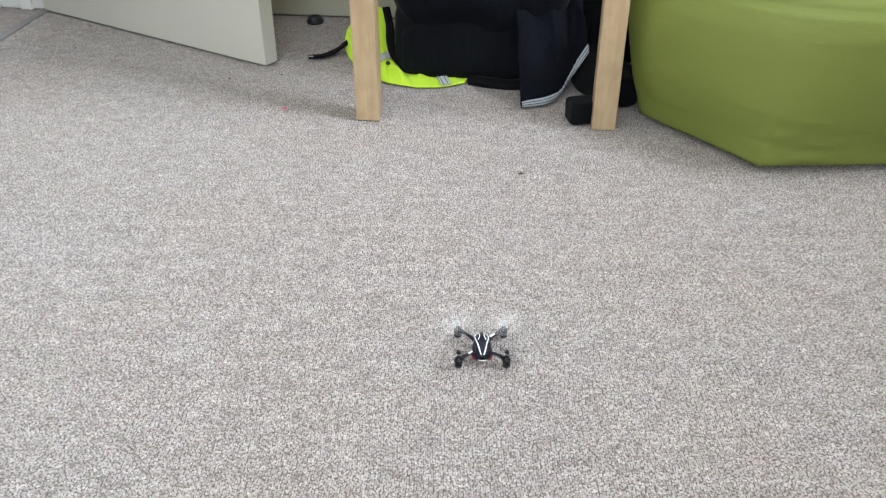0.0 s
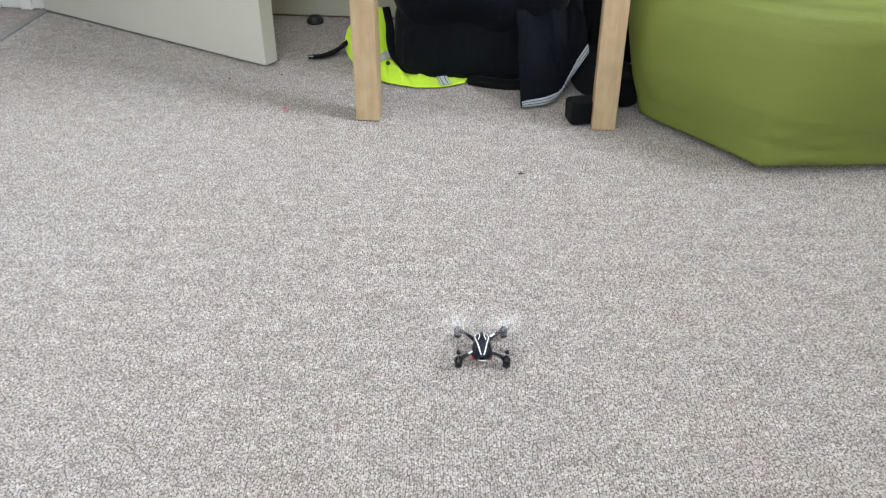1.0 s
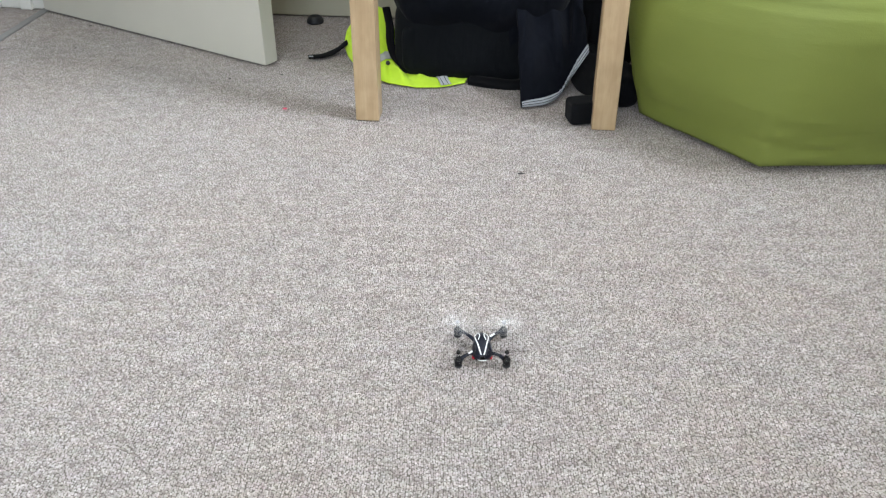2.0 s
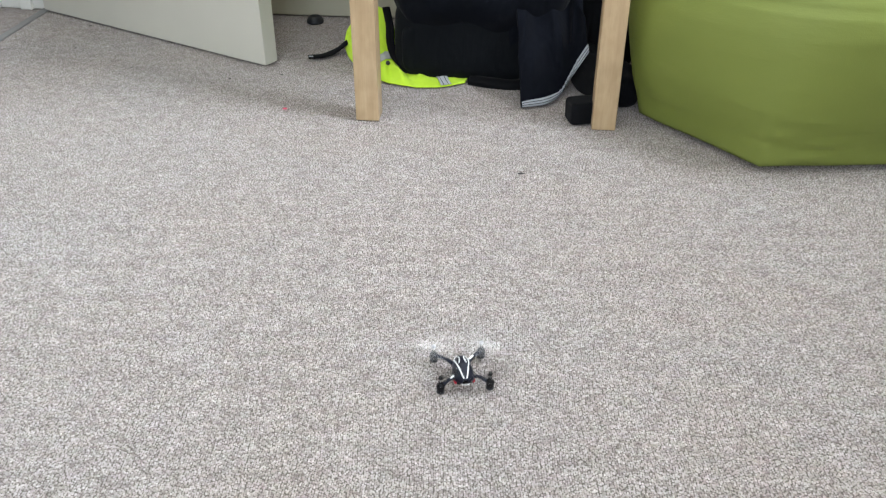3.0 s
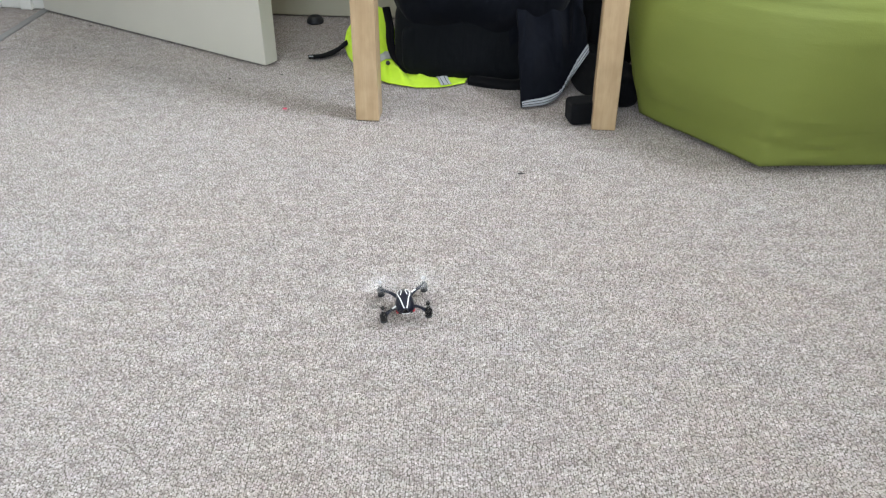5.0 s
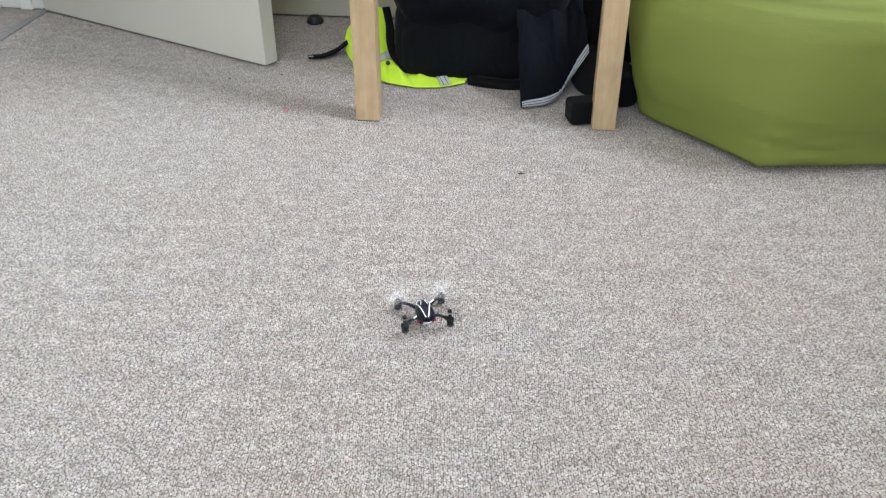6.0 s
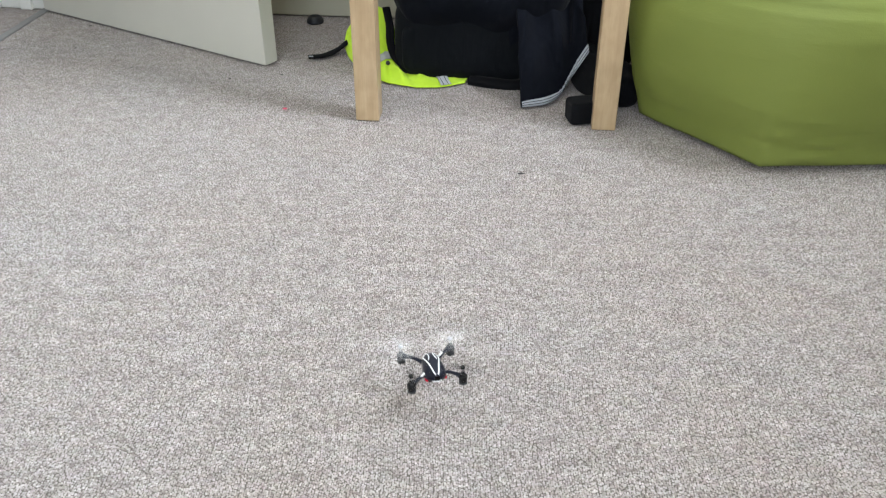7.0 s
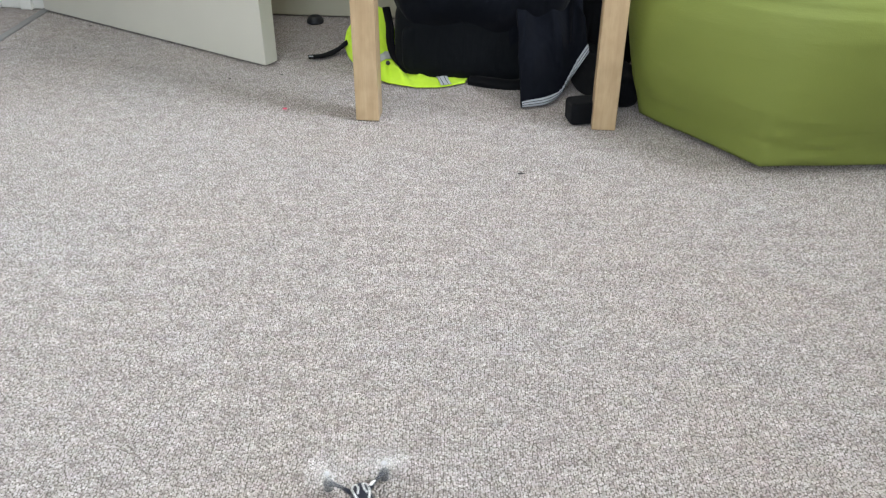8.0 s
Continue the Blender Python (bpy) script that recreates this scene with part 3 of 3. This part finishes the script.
def jacket_edge(s):
    pts = [(0.158, 1.603, 0.004), (0.205, 1.612, 0.006), (0.238, 1.640, 0.014), (0.256, 1.664, 0.032), (0.275, 1.680, 0.055), (0.298, 1.692, 0.086)]
    k = smooth_line(pts, 61)
    return k[int(round(s * 60))]


def jacket_sheet(s, t):
    lo = jacket_edge(s)
    hi = Vector((0.160 + 0.135 * s, 1.83 + 0.06 * s, 0.25))
    p = lo.lerp(hi, t)
    bow = math.sin(math.pi * t)
    fold = math.sin(s * 13 + t * 2.5) * (0.35 + 0.65 * t) + 1.6 * (0.4 - abs(noise.noise(Vector((s * 5, t * 3, 2.0)))))
    p += Vector((-0.25, -0.80, 0.35)) * (0.015 * fold * min(1, t * 4) + 0.018 * bow)
    return p


def build_jacket():
    top = thing("jacket", pose(0, 0, 0), "crumpled navy jacket heaped on the backpack, silver piped hem", "jacket")
    bm = bmesh.new()
    lump(bm, (0.095, 1.905, 0.205), (0.205, 0.170, 0.122), 2.6, 0.034, 5.5, 3.3, 0.10, 110, 70)
    part("body", bm, NAVY, top)
    bm = bmesh.new()
    lump(bm, (0.17, 1.865, 0.13), (0.085, 0.125, 0.135), 2.4, 0.024, 12, 2.7, 0.0, 72, 48)
    part("sleeve", bm, NAVY, top)
    bm = bmesh.new()
    grid_sheet(bm, jacket_sheet, 60, 44, 0.004)
    front = part("front_panel", bm, NAVY, top)
    # silver piping along the hem, a flat band with a few puckers

    def hem(a, b):
        s = a
        p = jacket_sheet(s, 0.0)
        q = jacket_sheet(s, 0.08)
        w = 0.011 + 0.004 * math.sin(s * 9) + 0.005 * s * s + (0.0018 * math.sin(s * 95) if 0.35 < s < 0.85 else 0)
        d = (q - p).normalized()
        out = Vector((0.45, -0.85, 0.28)).normalized()
        return p + d * (w * b) + out * (0.0035 + 0.0015 * math.sin(math.pi * b)) + Vector((0, 0, 0.001))
    bm = bmesh.new()
    grid_sheet(bm, hem, 60, 5, 0.0015)
    part("hem_piping", bm, PIPING, front, "silver-grey piped hem")
    for lane in (0.34, 0.70):
        bm = bmesh.new()
        tube(bm, [hem(i / 60, lane) + Vector((0.45, -0.85, 0.28)) * 0.0006 for i in range(61)], 0.0006, 6)
        part("hem_stitch", bm, BLACK, front, "dark stitched line")


def build_dark_bag():
    top = thing("drawstring_bag", pose(0.322, 1.823, 0, 0, 0, 12), "black drawstring bag slumped beside the table leg", "bag")
    # body drawn up tall, its black also standing in for the shaded wall
    bm = bmesh.new()
    lump(bm, (0.050, 0.030, 0.105), (0.056, 0.085, 0.130), 2.6, 0.008, 11, 9.4, 0.0, 56, 36)
    part("body", bm, BLACK, top)
    bm = bmesh.new()
    lump(bm, (-0.008, -0.075, 0.030), (0.050, 0.150, 0.040), 3.4, 0.010, 13, 4.4, 0.0, 56, 36)
    part("flap", bm, BLACK, top)
    bm = bmesh.new()
    lump(bm, (-0.099, -0.258, 0.0215), (0.035, 0.024, 0.0225), 9.0, 0.003, 20, 3.4, 0.0, 48, 32)
    part("base_roll", bm, BLACK, top)


def vest_front(s):
    k = smooth_line([(-0.232, 1.935, 0.018), (-0.208, 1.865, 0.004), (-0.150, 1.765, 0.004), (-0.085, 1.722, 0.004), (-0.017, 1.712, 0.004), (0.047, 1.738, 0.004)], 81)
    return k[int(round(s * 80))]


def vest_back(s):
    k = smooth_line([(-0.222, 1.975, 0.050), (-0.185, 1.99, 0.092), (-0.126, 1.925, 0.098), (-0.078, 1.855, 0.010), (0.000, 1.850, 0.004), (0.075, 1.840, 0.004)], 81)
    return k[int(round(s * 80))]


def vest_sheet(s, t):
    p = vest_front(s).lerp(vest_back(s), t)
    f = 1.2 - 2.6 * abs(noise.noise(Vector((s * 11, t * 3.4, 4.0)))) + 1.3 * (0.4 - abs(noise.noise(Vector((s * 19, t * 7, 1.0)))))
    p += Vector((0.1, -0.4, 0.9)) * (0.0095 * f * min(1.0, 0.25 + 3 * s) * (1.1 - 0.98 * s) * math.sin(math.pi * min(1, t * 1.1 + 0.05)) + 0.010 * math.sin(math.pi * t) * (1 - s * 0.5))
    # sharp folds across the flap that spreads on the carpet
    ridge = abs((s * 6.5 + t * 1.4) % 1 - 0.5) * 2 - 0.5
    p += Vector((0.05, -0.3, 0.95)) * (0.018 * ridge * math.sin(math.pi * min(1, t * 1.05)) * math.exp(-((s - 0.60) / 0.18) ** 2))
    p.z = max(p.z, 0.003)
    return p


def build_vest():
    top = thing("safety_vest", pose(0, 0, 0), "fluorescent yellow safety vest with grey reflective bands under the bag", "safety vest")
    bm = bmesh.new()
    grid_sheet(bm, vest_sheet, 80, 30, 0.0018)
    cloth = part("cloth", bm, HIVIS, top)
    bands = ((0.36, 0.15, 0.03, 0.42, 0.0, 0.15), (0.835, -0.09, 0.02, 0.60, 0.060, 0.0))
    for s0, ds, t0, dt, ws, wt in bands:
        def band(a, b):
            sv = s0 + ds * a + ws * b
            lo, k = int(sv * 80), sv * 80 - int(sv * 80)
            t = t0 + dt * a + wt * b
            p = vest_sheet(lo / 80, t).lerp(vest_sheet((lo + 1) / 80, t), k)
            return p + Vector((0.1, -0.6, 0.8)) * 0.0025
        bm = bmesh.new()
        grid_sheet(bm, band, 30, 6, 0.0008)
        part("reflective_band", bm, REFLECT, cloth, "grey reflective tape")
    # the lower tape has two dark stitched lines, and a snap sits under the upper one
    for lane in (0.28, 0.72):
        bm = bmesh.new()
        tube(bm, [band(i / 30, lane) + Vector((0.1, -0.6, 0.8)) * 0.0008 for i in range(31)], 0.0007, 6)
        part("stitched_line", bm, BLACK, cloth, "dark stitched line")
    at = vest_sheet(0.475, 0.28) + Vector((0.1, -0.6, 0.8)) * 0.003
    bm = bmesh.new()
    lathe(bm, [(0.0050, 0.0), (0.0050, 0.0010), (0.0036, 0.0020), (0.0010, 0.0023)], 16, Matrix.Translation(at) @ Matrix.Rotation(radians(50), 4, "X"))
    part("snap_button", bm, RUBBER, cloth, "black snap button")


build_backpack()
build_jacket()
build_dark_bag()
build_vest()

# ---------- crumbs on the carpet ----------


def crumb(name, x, y, size, material, label, category, seed):
    bm = bmesh.new()
    lump(bm, (0, 0, size[2] * 0.8), size, 2.2, size[2] * 0.3, 260, seed, 0.0, 12, 8)
    ob = part(name, bm, material, None, "", True, pose(x, y, 0, 0, 0, seed * 40))
    tagged(ob, label, category, "bits on the carpet")


RED_BIT = plastic("red_plastic_bit", (0.62, 0.05, 0.12), 0.4)
DARK_BIT = plastic("dark_bit", (0.015, 0.013, 0.012), 0.6)


def build_crumbs():
    crumb("plastic_bit", -0.319, 1.600, (0.0050, 0.0040, 0.0016), RED_BIT, "tiny bright red plastic bit on the carpet", "litter", 0.4)
    crumb("leaf_bit", 0.136, 1.318, (0.0065, 0.0028, 0.0022), DARK_BIT, "small dark leaf scrap on the carpet", "litter", 0.2)
    for x, y, r, s in ((-0.020, 1.370, 0.0022, 1.1), (-0.465, 1.763, 0.0026, 2.3), (-0.356, 1.787, 0.0024, 3.9), (-0.170, 1.392, 0.0016, 5.2), (-0.700, 1.83, 0.0022, 6.0), (-0.873, 1.959, 0.0026, 7.1), (-0.895, 2.125, 0.0030, 8.4)):
        crumb("crumb", x, y, (r * 1.3, r * 1.1, r * 0.9), DARK_BIT, "tiny dark crumb on the carpet", "litter", s)


build_crumbs()

# ---------- quadcopter ----------
MX, MY = 0.0297, 0.0300       # where the four motors stand


def canopy_point(a, b):
    """On the hood: a from -1 to 1 across, b from 0 (tail) to 1 (nose)."""
    y = -0.0265 + 0.042 * b
    half = float(np.interp(b, (0, 0.06, 0.14, 0.3, 0.5, 0.75, 0.92, 1), (0.0042, 0.0078, 0.0110, 0.0134, 0.0132, 0.0114, 0.0102, 0.0088)))
    ridge = 0.0125 + 0.0125 * math.sin(math.pi * (0.12 + 0.66 * b))
    z = 0.010 + (ridge - 0.010) * (1 - abs(a) ** 2.6) ** 0.6
    return Vector((a * half, y, z))


def build_quadcopter():
    top = thing("quadcopter", pose(0.0486, 0.8305, 0), "small black quadcopter with white striped hood and red tail lights", "drone")
    # hood
    bm = bmesh.new()
    grid_sheet(bm, lambda a, b: canopy_point(a * 2 - 1, b), 24, 30, 0.0008)
    hood = part("hood", bm, BLACKP, top)
    bm = bmesh.new()
    box(bm, (-0.0105, -0.021, 0.0045), (0.0105, 0.015, 0.0125), 0.003)
    part("chassis", bm, DARKP, top)
    bm = bmesh.new()
    lathe(bm, [(0.0028, 0.0), (0.0038, 0.001), (0.0038, 0.004), (0.0022, 0.0045)], 16, pose(0, 0.0145, 0.014, -90, 0, 0))
    part("camera_lens", bm, BLACKP, top)
    # white lines on the hood: a long V with hooked inner strokes
    for side in (-1, 1):
        for line, r in (([(0.80, 0.86), (0.64, 0.64), (0.38, 0.32), (0.26, 0.03)], 0.00080), ([(0.80, 0.86), (0.72, 0.945), (0.48, 0.965), (0.30, 0.88), (0.25, 0.72), (0.36, 0.54)], 0.0006)):
            pts = smooth_line([(side * a, b, 0) for a, b in line], 28)
            bm = bmesh.new()
            tube(bm, [canopy_point(p.x, p.y) + Vector((0, 0, 0.0003)) for p in pts], r, 6, True, 0.5)
            part("stripe", bm, WHITEP, hood, "white stripe")
    bm = bmesh.new()
    tube(bm, smooth_line([(-0.0062, -0.0235, 0.0100), (-0.0036, -0.0268, 0.0102), (0.0036, -0.0268, 0.0102), (0.0062, -0.0235, 0.0100)], 20), 0.0005, 6)
    part("tail_trim", bm, WHITEP, hood, "white tail trim")
    for side in (-1, 1):
        bm = bmesh.new()
        lump(bm, (side * 0.0108, -0.0160, 0.0085), (0.0020, 0.0062, 0.0013), 2.4, 0.0, 1, 0, -1, 16, 10)
        part("tail_light", bm, RED_LIGHT, top, "glowing red tail light")
    props = []
    for sx in (-1, 1):
        for sy in (-1, 1):
            x, y = sx * MX, sy * MY + 0.0045
            far = sy > 0
            bm = bmesh.new()
            tube(bm, smooth_line([(sx * 0.0075, sy * 0.012 - 0.001, 0.0105), (sx * 0.015, sy * 0.0175 + 0.001, 0.0128), (sx * 0.0225, sy * 0.0240 + 0.003, 0.0118), (x, y, 0.0090)], 14),
                 [0.0034, 0.0031, 0.0028, 0.0026, 0.0024, 0.0023, 0.0022, 0.0022, 0.0023, 0.0026, 0.0031, 0.0037, 0.0042, 0.0043], 12, True, 0.85)
            arm = part("arm", bm, BLACKP, top)
            if sx * sy > 0:
                bm = bmesh.new()
                box(bm, (-0.0042, -0.0013, -0.0004), (0.0042, 0.0013, 0.0004), 0.0003, Matrix.Translation((sx * 0.0140, sy * 0.0168 + 0.0008, 0.0147)) @ Matrix.Rotation(math.atan2(sy, sx), 4, "Z"))
                part("arm_decal", bm, WHITEP, arm, "white decal", False)
            bm = bmesh.new()
            lathe(bm, [(0.0020, 0.0), (0.0034, 0.0008), (0.0044, 0.003), (0.0052, 0.0085), (0.0051, 0.0112), (0.0040, 0.0126), (0.0024, 0.0135), (0.0022, 0.0160), (0.0012, 0.0164)], 20, pose(x, y, 0))
            pod = part("motor_pod", bm, HAZEDP if far else DARKP, top, "black motor pod, greyed for the propeller blur" if far else "")
            bm = bmesh.new()
            lathe(bm, [(0.0042, 0.0), (0.0050, 0.0008), (0.0050, 0.0023), (0.0046, 0.0030)], 18, pose(x, y, 0.0002))
            part("rubber_foot", bm, RUBBER, pod, "black rubber foot")
            bm = bmesh.new()
            lathe(bm, [(0.0007, 0.0160), (0.0007, 0.0225)], 8, pose(x, y, 0))
            part("shaft", bm, STEEL, pod, "steel motor shaft")
            # propeller: a hub and two twisted blades; its swept disc shows as a faint blur
            bm = bmesh.new()
            lathe(bm, [(0.0018, -0.002), (0.0026, -0.001), (0.0026, 0.0014), (0.0012, 0.0028)], 14)
            prop = part("propeller", bm, HUB_W if far else DARKP, top, "milky white propeller spinning fast" if far else "smoky black propeller spinning fast", True, pose(x, y, 0.0220))
            for flip in (0, 180):
                def blade(a, b):
                    r = 0.0022 + 0.0250 * a
                    w = 0.0024 + 0.0034 * math.sin(math.pi * min(1, a * 0.9 + 0.08))
                    tw = radians(26 - 16 * a)
                    c = (b - 0.45) * 2 * w * 0.6
                    return Vector((r, c * math.cos(tw), c * math.sin(tw) * sx * sy))
                bm = bmesh.new()
                grid_sheet(bm, blade, 14, 5, 0.0005)
                part("blade", bm, PROP_W if far else PROP_B, prop, "", True, pose(0, 0, 0, 0, 0, flip))
            bm = bmesh.new()
            lathe(bm, [(0.0035, -0.0002), (0.0272, -0.0002), (0.0272, 0.0002), (0.0035, 0.0002)], 40)
            part("swept_disc", bm, HAZE_W if far else HAZE_B, prop, "faint blur of the spinning blades", False)
            props.append((prop, x, y, 1 if sx * sy > 0 else -1))
    return top, props


QUAD, PROPS = build_quadcopter()


# ---------- what moves ----------
def motions():
    rest = pose(0.0486, 0.8345, 0.0005, 0, 0, 0)
    rows = [(0.0, rest), (1.7, rest), (2.25, pose(0.0484, 0.8340, 0.001, 0, 0, 0.6))]
    for t, x, y, z, rx, ry, rz in FLIGHT:
        rows.append((t, pose(x, y, z, rx, ry, rz)))
    walk(QUAD, rows)
    for prop, x, y, way in PROPS:
        walk(prop, [(i / 30, pose(x, y, 0.0220, 0, 0, way * (i * 83.0 + x * 2000))) for i in range(241)])


# seconds, place, tilt and heading of the flight
FLIGHT = [
    (2.8, 0.0300, 0.8103, 0.0036, -0.4, 0.8, 9.6),
    (3.0, 0.0228, 0.7863, 0.0033, -1.3, 0.7, 8.1),
    (3.2, 0.0111, 0.7591, 0.0040, -2.1, 0.3, 7.5),
    (3.3, 0.0040, 0.7480, 0.0038, -2.7, 0.1, 7.4),
    (3.5, -0.0135, 0.7427, 0.0032, -3.8, 0.0, 7.3),
    (3.7, -0.0390, 0.7493, 0.0040, -3.6, 0.9, 7.2),
    (3.8, -0.0521, 0.7539, 0.0039, -3.5, 1.4, 7.1),
    (4.0, -0.0674, 0.7770, 0.0032, -3.4, 2.4, 7.0),
    (4.2, -0.0692, 0.8137, 0.0040, -2.3, 1.6, 7.0),
    (4.5, -0.0616, 0.8709, 0.0036, -0.4, -0.9, 7.1),
    (4.7, -0.0579, 0.8994, 0.0036, 0.9, -2.1, 6.7),
    (5.2, -0.0462, 0.9260, 0.0090, -2.5, -2.6, 7.4),
    (5.8, -0.0299, 0.9052, 0.0138, -5.9, -2.2, 9.3),
    (6.0, -0.0246, 0.8982, 0.0063, -5.6, -0.9, 11.7),
    (6.2, -0.0252, 0.8908, 0.0040, -4.6, -0.2, 12.9),
    (6.5, -0.0226, 0.8508, 0.0069, -4.4, -0.1, 13.1),
    (6.8, -0.0187, 0.7915, 0.0271, -4.2, -0.2, 13.3),
    (7.0, -0.0120, 0.7486, 0.0389, -5.2, -0.6, 13.8),
    (7.2, -0.0066, 0.7088, 0.0460, -5.7, -1.2, 14.6),
    (7.3, -0.0054, 0.6888, 0.0455, -6.3, -1.3, 15.0),
    (7.4, -0.0095, 0.6662, 0.0424, -7.0, -1.3, 15.4),
    (7.5, -0.0121, 0.6432, 0.0363, -7.8, -1.1, 15.7),
    (7.6, -0.0221, 0.6244, 0.0271, -8.2, -0.5, 16.0),
    (7.7, -0.0347, 0.6080, 0.0193, -7.6, 0.1, 15.9),
    (7.8, -0.0504, 0.5892, 0.0121, -6.3, 0.5, 15.5),
    (8.0, -0.0814, 0.5851, 0.0038, -2.9, 1.0, 15.1),
]
motions()
